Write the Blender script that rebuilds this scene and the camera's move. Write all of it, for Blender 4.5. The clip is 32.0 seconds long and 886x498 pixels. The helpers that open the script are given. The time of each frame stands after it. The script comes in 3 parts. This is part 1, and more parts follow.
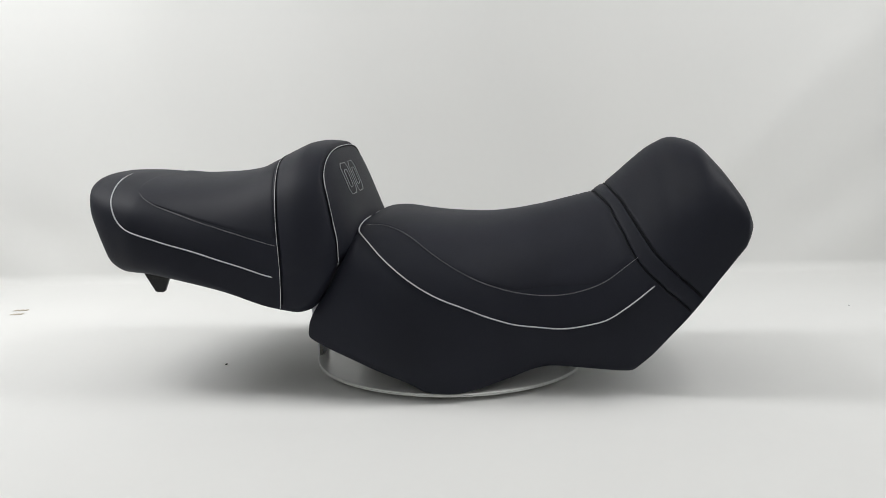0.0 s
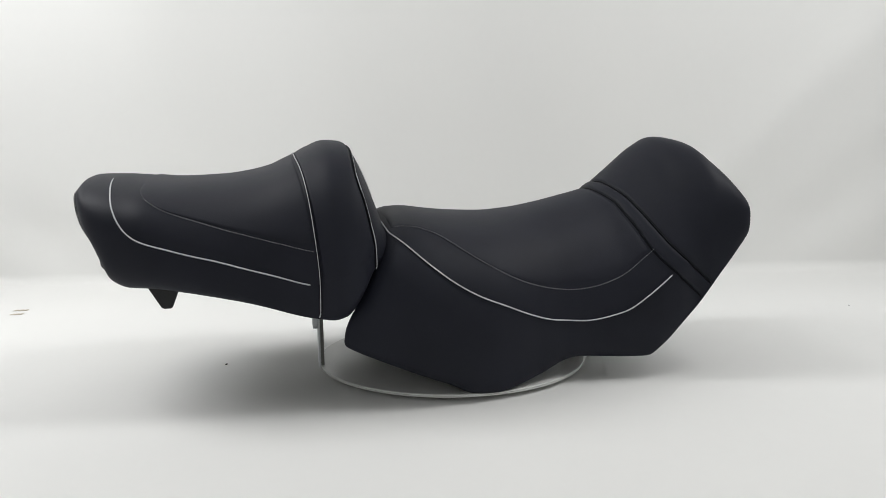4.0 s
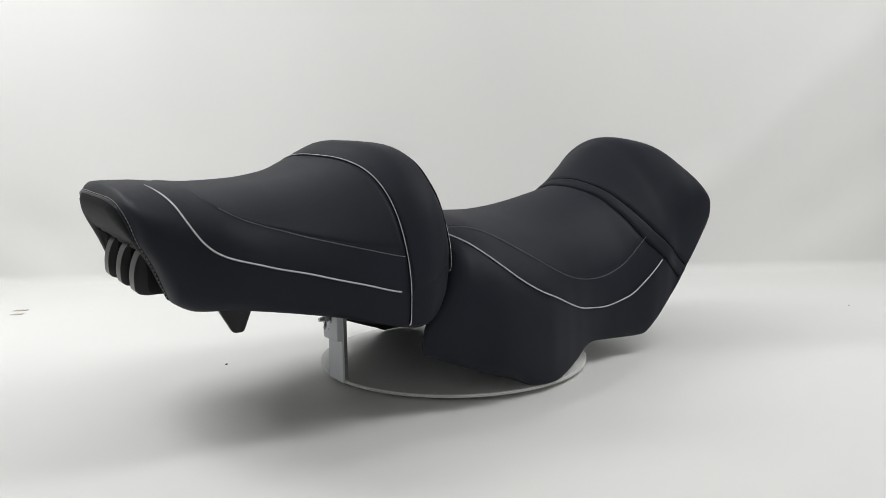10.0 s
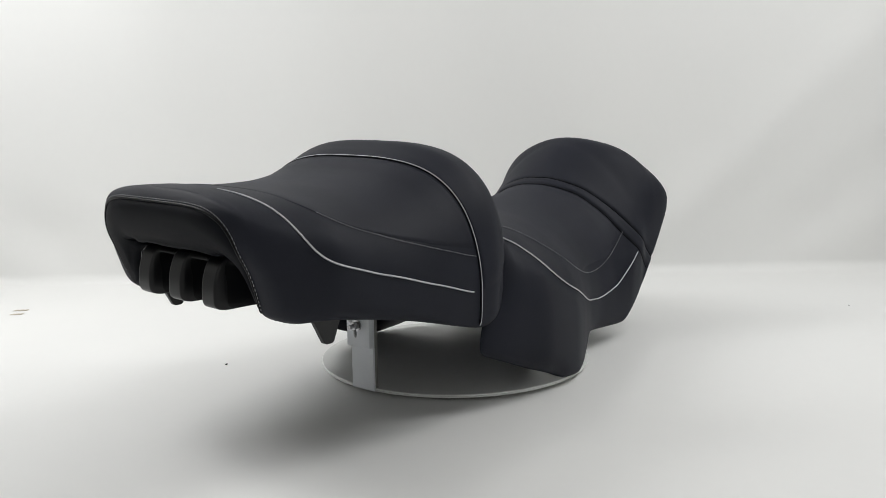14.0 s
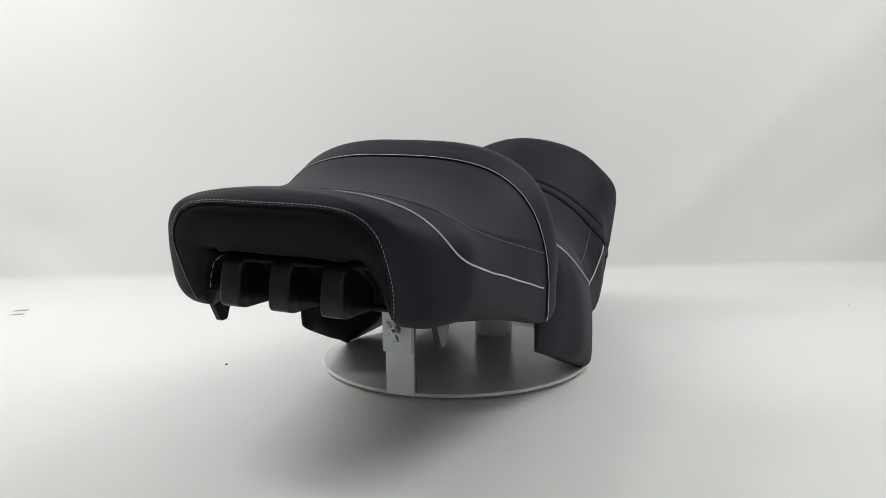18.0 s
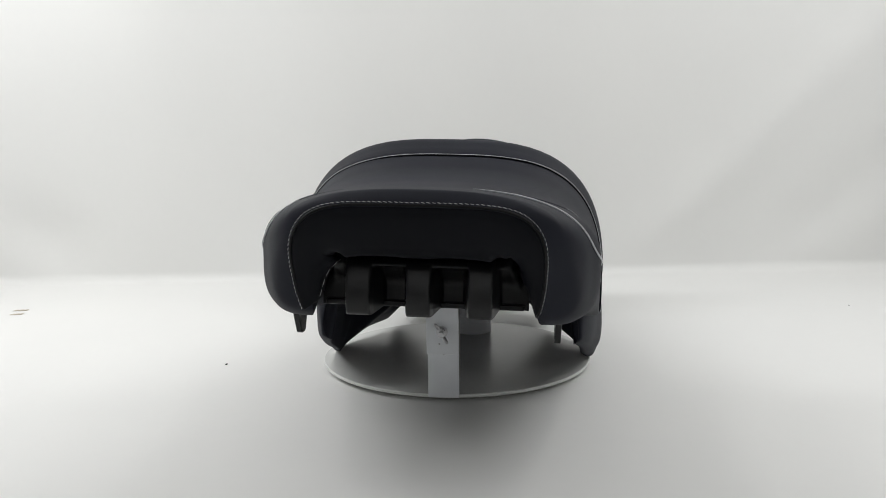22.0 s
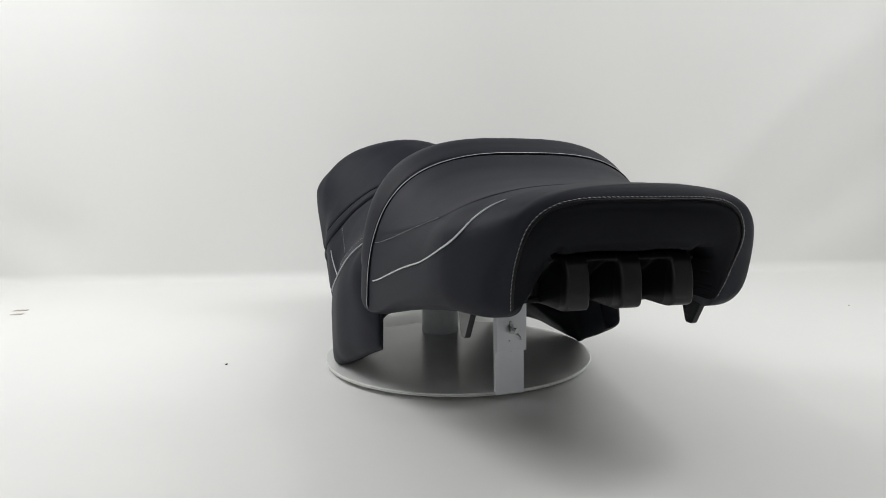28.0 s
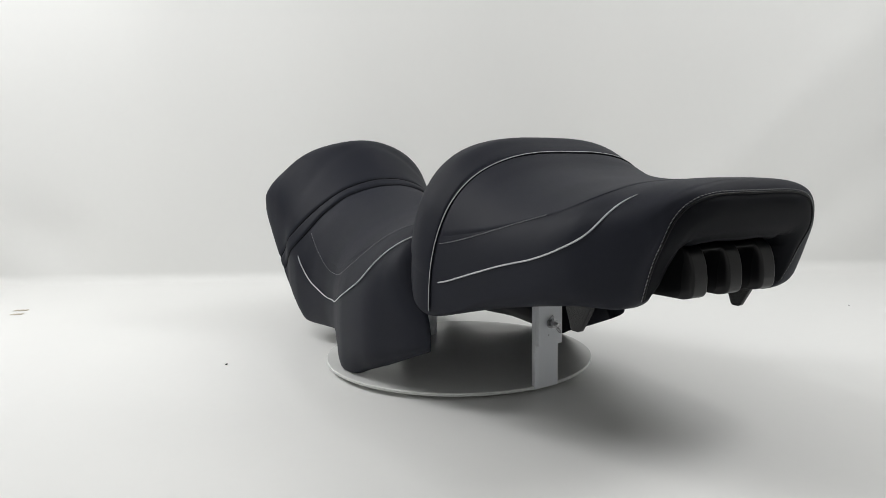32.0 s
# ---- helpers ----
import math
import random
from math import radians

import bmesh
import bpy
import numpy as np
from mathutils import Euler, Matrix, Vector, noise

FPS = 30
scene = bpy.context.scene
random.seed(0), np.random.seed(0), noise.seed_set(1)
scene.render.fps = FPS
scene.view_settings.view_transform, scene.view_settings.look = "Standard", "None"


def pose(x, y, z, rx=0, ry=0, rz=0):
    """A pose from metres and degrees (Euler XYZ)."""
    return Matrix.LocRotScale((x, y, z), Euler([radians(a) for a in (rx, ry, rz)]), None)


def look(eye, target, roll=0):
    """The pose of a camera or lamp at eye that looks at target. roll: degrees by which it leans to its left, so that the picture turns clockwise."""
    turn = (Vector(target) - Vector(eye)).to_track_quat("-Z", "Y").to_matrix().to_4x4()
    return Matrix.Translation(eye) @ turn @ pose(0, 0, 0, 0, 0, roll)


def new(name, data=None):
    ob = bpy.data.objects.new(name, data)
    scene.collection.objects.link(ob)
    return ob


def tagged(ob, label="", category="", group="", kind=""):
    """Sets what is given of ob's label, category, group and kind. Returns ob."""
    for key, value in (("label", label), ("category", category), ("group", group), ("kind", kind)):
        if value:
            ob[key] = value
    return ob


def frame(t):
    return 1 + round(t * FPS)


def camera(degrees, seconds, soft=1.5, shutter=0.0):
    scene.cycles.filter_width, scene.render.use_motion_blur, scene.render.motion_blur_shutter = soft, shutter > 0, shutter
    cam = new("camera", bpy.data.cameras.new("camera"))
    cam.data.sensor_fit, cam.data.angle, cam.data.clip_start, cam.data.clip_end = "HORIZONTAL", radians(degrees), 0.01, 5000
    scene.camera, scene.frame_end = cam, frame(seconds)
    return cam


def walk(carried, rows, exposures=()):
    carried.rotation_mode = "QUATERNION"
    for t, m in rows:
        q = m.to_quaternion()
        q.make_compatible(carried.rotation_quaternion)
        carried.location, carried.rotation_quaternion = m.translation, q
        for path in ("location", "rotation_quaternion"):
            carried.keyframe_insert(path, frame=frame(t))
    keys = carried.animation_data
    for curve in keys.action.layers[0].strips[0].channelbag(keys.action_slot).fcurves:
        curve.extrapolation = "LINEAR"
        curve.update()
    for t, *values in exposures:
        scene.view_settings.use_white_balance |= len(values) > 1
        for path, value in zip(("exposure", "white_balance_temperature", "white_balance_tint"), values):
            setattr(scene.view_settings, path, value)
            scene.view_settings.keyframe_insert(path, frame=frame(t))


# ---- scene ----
from mathutils.bvhtree import BVHTree

# ---------- camera: stands still on a tripod ----------
cam = camera(58.65, 32.0, soft=0.75)
EYE, TARGET, LEAN_CAMERA = (0.0, -1.15, 0.3236), (-0.0126, -0.1602, 0.1815), -0.84
walk(cam, [(0.0, look(EYE, TARGET, LEAN_CAMERA)), (32.0, look(EYE, TARGET, LEAN_CAMERA))])

# ---------- light: unseen soft studio lamps in a white room, plus added fill ---
world = bpy.data.worlds.new("studio_air")
scene.world = world
world.use_nodes = True
world.node_tree.nodes["Background"].inputs[0].default_value = (0.9, 0.95, 1.0, 1)
world.node_tree.nodes["Background"].inputs[1].default_value = 0.13
scene.view_settings.exposure = 0.0


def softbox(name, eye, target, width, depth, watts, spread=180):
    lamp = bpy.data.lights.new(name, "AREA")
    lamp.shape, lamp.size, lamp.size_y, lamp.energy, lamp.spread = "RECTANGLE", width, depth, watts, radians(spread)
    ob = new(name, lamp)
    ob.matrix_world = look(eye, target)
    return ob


# Wide weak panel added as ambient fill; no such fixture is seen.
softbox("ceiling_fill", (-0.15, -0.75, 2.0), (-0.05, -0.40, 0.0), 2.4, 1.8, 4.4)
softbox("ceiling_lamp_west", (-0.95, -0.18, 1.9), (-0.10, -0.35, 0.0), 0.45, 0.26, 4.4)
softbox("ceiling_lamp_east", (0.90, -0.18, 1.9), (0.05, -0.35, 0.0), 0.45, 0.26, 4.3)
softbox("softbox_west", (-1.18, 0.00, 1.20), (-0.30, 0.16, 0.1), 0.4, 0.6, 10.4)
softbox("softbox_east", (1.15, -0.05, 1.25), (0.15, 0.05, 0.1), 0.4, 0.6, 7.3)
# Fill added behind the camera to lift the shadow under the seats.
softbox("fill_south", (0.1, -2.5, 1.25), (0.0, 0.2, 0.1), 2.4, 1.3, 4.6)


# ---------- materials ----------
def material(name, colour, rough=0.6, metal=0.0, coat=0.0):
    m = bpy.data.materials.new(name)
    m.use_nodes = True
    b = m.node_tree.nodes["Principled BSDF"]
    b.inputs["Base Color"].default_value = (*colour, 1)
    b.inputs["Roughness"].default_value = rough
    b.inputs["Metallic"].default_value = metal
    b.inputs["Coat Weight"].default_value = coat
    return m


def textured(name, low, high, rough, fine, coarse, bump, metal=0.0, spec=0.5, depth=0.0004):
    """A surface with grain and slow staining, at sizes per metre."""
    m = material(name, low, rough, metal)
    nt = m.node_tree
    b = nt.nodes["Principled BSDF"]
    b.inputs["Specular IOR Level"].default_value = spec
    co = nt.nodes.new("ShaderNodeTexCoord")
    n1, n2 = nt.nodes.new("ShaderNodeTexNoise"), nt.nodes.new("ShaderNodeTexNoise")
    n1.inputs["Scale"].default_value, n2.inputs["Scale"].default_value = fine, coarse
    n1.inputs["Detail"].default_value, n2.inputs["Detail"].default_value = 3, 4
    mixed = nt.nodes.new("ShaderNodeMath")
    mixed.operation = "MULTIPLY_ADD"
    mixed.inputs[1].default_value = 0.15
    ramp = nt.nodes.new("ShaderNodeMapRange")
    ramp.inputs["From Min"].default_value, ramp.inputs["From Max"].default_value = 0.45, 0.9
    mix = nt.nodes.new("ShaderNodeMix")
    mix.data_type = "RGBA"
    mix.inputs["A"].default_value, mix.inputs["B"].default_value = (*low, 1), (*high, 1)
    bm = nt.nodes.new("ShaderNodeBump")
    bm.inputs["Strength"].default_value, bm.inputs["Distance"].default_value = bump, depth
    for n in (n1, n2):
        nt.links.new(co.outputs["Object"], n.inputs["Vector"])
    nt.links.new(n1.outputs["Fac"], mixed.inputs[0])
    nt.links.new(n2.outputs["Fac"], mixed.inputs[2])
    nt.links.new(mixed.outputs[0], ramp.inputs["Value"])
    nt.links.new(ramp.outputs["Result"], mix.inputs["Factor"])
    nt.links.new(mix.outputs["Result"], b.inputs["Base Color"])
    nt.links.new(n1.outputs["Fac"], bm.inputs["Height"])
    nt.links.new(bm.outputs["Normal"], b.inputs["Normal"])
    return m


VINYL = textured("black_vinyl", (0.0100, 0.0113, 0.0178), (0.0140, 0.0156, 0.0240), 0.58, 1400, 9, 0.3, spec=0.20)
VINYL_TOP = textured("black_grained_vinyl", (0.0108, 0.0121, 0.0192), (0.0153, 0.0169, 0.0262), 0.60, 900, 11, 0.45, spec=0.24)
END_VINYL = textured("smooth_black_vinyl", (0.0052, 0.0057, 0.0076), (0.0074, 0.0080, 0.0105), 0.6, 1600, 9, 0.25, spec=0.08)
PLASTIC = textured("black_moulded_plastic", (0.0036, 0.0038, 0.0044), (0.0055, 0.0057, 0.0064), 0.34, 600, 14, 0.15, spec=0.16)
LUG_PLASTIC = textured("satin_black_plastic", (0.0026, 0.0027, 0.0033), (0.0040, 0.0042, 0.0050), 0.33, 600, 14, 0.12, spec=0.34)
BRACKET_PLASTIC = textured("glossy_black_plastic", (0.0042, 0.0044, 0.0052), (0.0064, 0.0067, 0.0076), 0.26, 600, 14, 0.1, spec=0.34)
PIPING = textured("pale_grey_piping", (0.50, 0.51, 0.53), (0.62, 0.63, 0.65), 0.45, 900, 30, 0.2)
THREAD = textured("grey_thread", (0.34, 0.34, 0.35), (0.45, 0.45, 0.46), 0.8, 1500, 40, 0.3)
WHITE_PAINT = textured("white_painted_board", (0.72, 0.74, 0.77), (0.80, 0.82, 0.85), 0.55, 120, 6, 0.15)
FINE_THREAD = textured("dark_grey_thread", (0.34, 0.34, 0.35), (0.44, 0.44, 0.45), 0.8, 1500, 40, 0.3)
DISC_PAINT = textured("glossy_disc_paint", (0.70, 0.71, 0.69), (0.78, 0.79, 0.77), 0.24, 120, 6, 0.03)
STEEL = textured("zinc_steel", (0.42, 0.42, 0.43), (0.55, 0.55, 0.56), 0.35, 500, 20, 0.2, metal=1.0)
BACKDROP = textured("white_backdrop_sheet", (0.762, 0.765, 0.752), (0.80, 0.80, 0.782), 0.75, 60, 1.1, 0.06)
ROOM_WHITE = textured("white_room_paint", (0.68, 0.68, 0.67), (0.74, 0.74, 0.73), 0.8, 40, 1.5, 0.1)
ROOM = textured("grey_room_paint", (0.58, 0.58, 0.58), (0.64, 0.64, 0.64), 0.8, 40, 1.5, 0.1)
EDGE_STRIP = textured("dark_board_edge", (0.17, 0.166, 0.155), (0.23, 0.225, 0.21), 0.7, 200, 30, 0.3)
MARK = material("brown_mark", (0.58, 0.52, 0.43), 0.8)
SPECK = material("dark_speck", (0.05, 0.05, 0.05), 0.8)
PALE_SPECK = material("pale_speck", (0.34, 0.34, 0.33), 0.8)


# ---------- mesh helpers ----------
def mesh_object(name, verts, faces, mat, parent=None, label="", smooth=True):
    me = bpy.data.meshes.new(name)
    me.from_pydata([tuple(v) for v in verts], [], faces)
    bm = bmesh.new()
    bm.from_mesh(me)
    bmesh.ops.remove_doubles(bm, verts=bm.verts, dist=1e-5)
    bmesh.ops.recalc_face_normals(bm, faces=bm.faces)
    bm.to_mesh(me)
    bm.free()
    me.materials.append(mat)
    for f in me.polygons:
        f.use_smooth = smooth
    ob = new(name, me)
    ob.parent = parent
    if label:
        tagged(ob, label)
    return ob


def part(name, bm, mat, parent, label="", smooth=False):
    bmesh.ops.recalc_face_normals(bm, faces=bm.faces)
    me = bpy.data.meshes.new(name)
    bm.to_mesh(me)
    bm.free()
    me.materials.append(mat)
    for f in me.polygons:
        f.use_smooth = smooth
    ob = new(name, me)
    ob.parent = parent
    if label:
        tagged(ob, label)
    return ob


def box(x0, x1, y0, y1, z0, z1, bevel=0.001):
    bm = bmesh.new()
    bmesh.ops.create_cube(bm, size=1)
    for v in bm.verts:
        v.co = Vector((x0 + (v.co.x + .5) * (x1 - x0), y0 + (v.co.y + .5) * (y1 - y0), z0 + (v.co.z + .5) * (z1 - z0)))
    if bevel:
        bmesh.ops.bevel(bm, geom=bm.edges[:], offset=bevel, segments=2, affect="EDGES", profile=0.5)
    return bm


def turned(profile, segments=48, centre=(0, 0)):
    """A solid of revolution about z from a few (radius, height) stations."""
    bm = bmesh.new()
    rings = []
    for r, z in profile:
        rings.append([bm.verts.new((centre[0] + r * math.cos(2 * math.pi * i / segments), centre[1] + r * math.sin(2 * math.pi * i / segments), z)) for i in range(segments)])
    for a, b in zip(rings, rings[1:]):
        for i in range(segments):
            bm.faces.new((a[i], a[(i + 1) % segments], b[(i + 1) % segments], b[i]))
    bm.faces.new(rings[0])
    bm.faces.new(rings[-1])
    return bm


def extruded(outline, y0, y1, bevel=0.0008):
    """A plate: an outline in x and z, thick along y."""
    bm = bmesh.new()
    a = [bm.verts.new((x, y0, z)) for x, z in outline]
    b = [bm.verts.new((x, y1, z)) for x, z in outline]
    n = len(a)
    bm.faces.new(a)
    bm.faces.new(b)
    for i in range(n):
        bm.faces.new((a[i], a[(i + 1) % n], b[(i + 1) % n], b[i]))
    if bevel:
        bmesh.ops.bevel(bm, geom=bm.edges[:], offset=bevel, segments=2, affect="EDGES", profile=0.5)
    return bm


def smooth_path(points):
    """An even, rounded path through a few points (any dimension)."""
    p = [Vector(q) for q in points]
    p = [p[0] * 2 - p[1]] + p + [p[-1] * 2 - p[-2]]
    out = []
    for i in range(1, len(p) - 2):
        a, b, c, d = p[i - 1], p[i], p[i + 1], p[i + 2]
        for k in range(12):
            s = k / 12
            out.append(0.5 * (2 * b + (c - a) * s + (2 * a - 5 * b + 4 * c - d) * s * s + (3 * b - a - 3 * c + d) * s ** 3))
    out.append(p[-2])
    return out


def tube(points, radius, sides=8, taper=True, fade=0):
    """Vertices and faces of a round cord along points, its ends drawn in, the last one over fade points."""
    verts, faces = [], []
    n = len(points)
    side = None
    for i, p in enumerate(points):
        t = (points[min(i + 1, n - 1)] - points[max(i - 1, 0)]).normalized()
        if side is None:
            side = t.orthogonal().normalized()
        side = (side - t * side.dot(t)).normalized()
        other = t.cross(side)
        r = radius * (0.35 if taper and i in (0, n - 1) else 1)
        if fade:
            r *= 0.3 + 0.7 * min(1, (n - 1 - i) / fade)
        for k in range(sides):
            a = 2 * math.pi * k / sides
            verts.append(p + side * (r * math.cos(a)) + other * (r * math.sin(a)))
    for i in range(n - 1):
        for k in range(sides):
            faces.append((i * sides + k, i * sides + (k + 1) % sides, (i + 1) * sides + (k + 1) % sides, (i + 1) * sides + k))
    faces.append(tuple(range(sides)))
    faces.append(tuple((n - 1) * sides + k for k in range(sides)))
    return verts, faces


def resample(points, step):
    out, left = [points[0]], step
    for a, b in zip(points, points[1:]):
        d = (b - a).length
        pos = 0.0
        while d - pos >= left:
            pos += left
            out.append(a.lerp(b, pos / d))
            left = step
        left -= d - pos
    return out

# ---------- shape helpers shared by both cushions ----------
def spline(xs, ys):
    """A smooth, overshoot-free curve through a few stations."""
    xs, ys = np.array(xs, float), np.array(ys, float)
    h = np.diff(xs)
    d = np.diff(ys) / h
    m = np.zeros(len(xs))
    for i in range(1, len(xs) - 1):
        if d[i - 1] * d[i] > 0:
            a, b = 2 * h[i] + h[i - 1], h[i] + 2 * h[i - 1]
            m[i] = (a + b) / (a / d[i - 1] + b / d[i])
    m[0], m[-1] = d[0], d[-1]

    def value(x):
        x = min(max(x, xs[0]), xs[-1])
        i = min(max(int(np.searchsorted(xs, x)) - 1, 0), len(h) - 1)
        s = (x - xs[i]) / h[i]
        return float(ys[i] * (1 + 2 * s) * (1 - s) ** 2 + m[i] * h[i] * s * (1 - s) ** 2
                     + ys[i + 1] * s * s * (3 - 2 * s) + m[i + 1] * h[i] * s * s * (s - 1))
    return value


class Cushion:
    """A padded body lofted along x: crown height, half width, belt height, squareness, lower rim, inner rim and hollow underside."""

    def __init__(self, crown, width, belt, power, rim, lip, hollow, kink, tuck=((-1, 1), (2.6, 2.6)), arch=None, skew=((-1, 1), (0, 0)), sway=((-1, 1), (0, 0))):
        self.crown, self.width, self.belt, self.power = spline(*crown), spline(*width), spline(*belt), spline(*power)
        self.rim, self.lip, self.hollow, self.kink, self.tuck = spline(*rim), spline(*lip), spline(*hollow), spline(*kink), spline(*tuck)
        self.arch, self.skew, self.sway = arch, spline(*skew), spline(*sway)
        self.first, self.last = crown[0][0], crown[0][-1]

    def at(self, x, u, side=-1, lift=0.0):
        """The point at station x; u runs 0 (crown) to 1 (belt) to 2 (lower rim) to 3 (underside's middle)."""
        if lift:
            e = 1e-3
            p = self.at(x, u, side)
            a = self.at(x + e, u, side) - self.at(x - e, u, side)
            b = self.at(x, u + e, side) - self.at(x, max(u - e, 0), side)
            n = a.cross(b)
            n = n.normalized() if n.length > 1e-12 else Vector((0, 0, 1))
            mid = Vector((x, 0, self.belt(x)))
            if n.dot(p - mid) < 0:
                n = -n
            return p + n * lift
        if self.arch and x < self.arch[0]:
            edge, inner, outer = self.arch
            p = self.section(x, u, side)
            g = min(max((outer - abs(p.y)) / (outer - inner), 0), 1)
            g = g * g * (3 - 2 * g)
            q = self.section(x + (edge - x) * g, u, side)
            return Vector((q.x, p.y + (q.y - p.y) * g, q.z))
        return self.section(x, u, side)

    def section(self, x, u, side):
        top, w, belt, rim = self.crown(x), self.width(x), self.belt(x), self.rim(x)
        lip = self.lip(x)
        if u <= 1:
            a, k = u * math.pi / 2, 2 / self.power(x)
            y, z = w * abs(math.sin(a)) ** k, belt + (top - belt) * abs(math.cos(a)) ** k
        elif u <= 2:
            a, k = (u - 1) * math.pi / 2, 2 / self.tuck(x)
            y, z = lip + (w - lip) * abs(math.cos(a)) ** k, belt - (belt - rim) * abs(math.sin(a)) ** k
        else:
            s, hollow, inner = u - 2, self.hollow(x), self.kink(x)
            if s < 0.5:
                y, z = lip + (inner - lip) * s * 2, rim + (hollow - rim) * s * 2
            else:
                y, z = inner * (2 - 2 * s), hollow
        return Vector((x, side * y + self.sway(x) + self.skew(x) * min(max((z - belt) / (top - belt), 0), 1), z))


pillion = Cushion(
    crown=((-.493, -.4915, -.488, -.482, -.47, -.445, -.416, -.377, -.322, -.282, -.257, -.241, -.225, -.209, -.184, -.172, -.162, -.153, -.141, -.13, -.119, -.112),
        (.259, .2655, .2729, .2792, .2794, .2787, .2757, .2725, .2743, .2797, .2863, .2938, .3014, .3098, .3185, .318, .3168, .3085, .2845, .2560, .2250, .2035)),
    width=((-.493, -.49, -.483, -.474, -.456, -.43, -.4, -.35, -.3, -.25, -.21, -.18, -.15, -.14, -.13, -.118, -.112),
        (.0598, .0796, .1035, .1224, .1385, .1518, .1639, .1689, .1735, .1787, .1833, .1876, .1774, .1673, .1594, .1438, .1222)),
    belt=((-.493, -.485, -.47, -.44, -.4, -.35, -.3, -.21, -.17, -.15, -.135, -.125, -.112),
        (.2575, .253, .2333, .2174, .204, .1711, .151, .1186, .1312, .1515, .1708, .1755, .1877)),
    power=((-.493, -.44, -.4, -.3, -.25, -.21, -.15, -.112),
        (2.528, 2.619, 2.794, 2.869, 3.005, 3.02, 3.05, 2.5)),
    rim=((-.493, -.4915, -.487, -.479, -.466, -.455, -.447, -.424, -.404, -.363, -.294, -.225, -.204, -.186, -.172, -.16, -.149, -.134, -.125, -.112),
        (.2561, .2502, .2403, .2265, .2036, .1777, .1618, .1526, .1524, .1474, .1346, .1172, .1116, .1082, .1112, .122, .1405, .1712, .1861, .2021)),
    lip=((-.493, -.485, -.47, -.44, -.4, -.3, -.21, -.15, -.112),
        (.0532, .0879, .0993, .1048, .1185, .1446, .1608, .15, .1001)),
    hollow=((-.493, -.4915, -.487, -.479, -.47, -.455, -.4, -.3, -.25, -.2, -.16, -.14, -.112),
        (.2565, .2505, .2405, .2285, .221, .22, .216, .195, .17, .135, .14, .18, .204)),
    kink=((-.493, -.485, -.44, -.3, -.112),
        (.04, .076, .082, .112, .08)),
    tuck=((-.493, -.47, -.44, -.35, -.25, -.112),
        (2.145, 2.859, 3.387, 3.108, 2.337, 2.009)),
    skew=((-.493, -.3, -.24, -.17, -.112),
        (.0022, .002, -.0007, -.001, -.0005)),
    sway=((-.493, -.46, -.42, -.37, -.112),
        (-.0028, -.0028, -.0016, 0, 0)))
rider = Cushion(
    crown=((-.186, -.182, -.15, -.13, -.116, -.11, -.095, -.077, -.042, 0, .04, .081, .122, .163, .198, .215, .233, .253, .277, .302, .322, .343, .368, .377, .382),
        (.0830, .0995, .156, .193, .2115, .2157, .2204, .2216, .2175, .2137, .2127, .2163, .2238, .2337, .2437, .2547, .2703, .2883, .3066, .3162, .3116, .2909, .2512, .235, .218)),
    width=((-.186, -.178, -.15, -.12, -.066, 0, .04, .075, .12, .16, .195, .213, .23, .25, .27, .3, .33, .36, .37, .378, .382),
        (.1594, .1658, .179, .1878, .1992, .1942, .1824, .168, .1532, .1488, .1497, .1514, .1538, .1562, .1556, .15, .1526, .155, .1539, .1395, .129)),
    belt=((-.186, -.15, -.12, -.066, 0, .07, .12, .16, .195, .23, .25, .27, .3, .33, .36, .382),
        (.0755, .0782, .0843, .0677, .0548, .0609, .0688, .0713, .0762, .0998, .1174, .1336, .1552, .1851, .2147, .208)),
    power=((-.186, -.13, -.1, -.066, 0, .07, .12, .16, .195, .22, .25, .275, .3, .33, .382),
        (3.916, 3.943, 3.167, 2.877, 2.686, 2.417, 2.231, 2.097, 1.953, 1.818, 1.656, 1.7, 2.065, 2.63, 2.796)),
    rim=((-.186, -.1845, -.181, -.173, -.12, -.084, -.048, -.02, .01, .039, .075, .112, .134, .171, .219, .233, .251, .28, .307, .342, .366, .376, .382),
        (.0795, .0738, .0695, .0655, .043, .0285, .0152, .0047, .004, .0082, .0171, .0249, .0278, .0254, .0226, .0235, .0372, .0702, .1019, .1481, .1807, .1915, .2029)),
    lip=((-.186, -.12, -.06, 0, .075, .12, .2, .3, .36, .382),
        (.155, .1672, .1719, .1881, .1647, .1331, .1332, .1519, .1468, .1233)),
    hollow=((-.186, -.171, -.15, -.13, -.1, -.05, 0, .06, .12, .2, .25, .3, .35, .382),
        (.076, .1, .13, .165, .17, .15, .098, .0975, .098, .095, .11, .15, .19, .2065)),
    kink=((-.186, -.08, -.05, 0, .05, .12, .3, .382),
        (.146, .142, .126, .075, .07, .06, .08, .08)),
    tuck=((-.186, -.05, .03, .08, .14, .382),
        (3.144, 2.898, 4.133, 4.08, 2.934, 3.169)),
    arch=(-0.12, 0.138, 0.168),
    skew=((-.186, .15, .24, .29, .33, .382),
        (.0029, .0023, .0023, .001, .002, .0037)))


# ---------- building the cushions ----------
def skin_of(ob):
    return BVHTree.FromPolygons([v.co for v in ob.data.vertices], [f.vertices for f in ob.data.polygons])


def press(skin, y, z, way, lift):
    """The point of the skin met from behind (way 1) or from ahead (way -1) at y, z, raised by lift."""
    place, normal, _, _ = skin.ray_cast(Vector((-way, y, z)), Vector((way, 0, 0)))
    if place is None:
        return None
    if normal.x * way > 0:
        normal = -normal
    return place + normal * lift


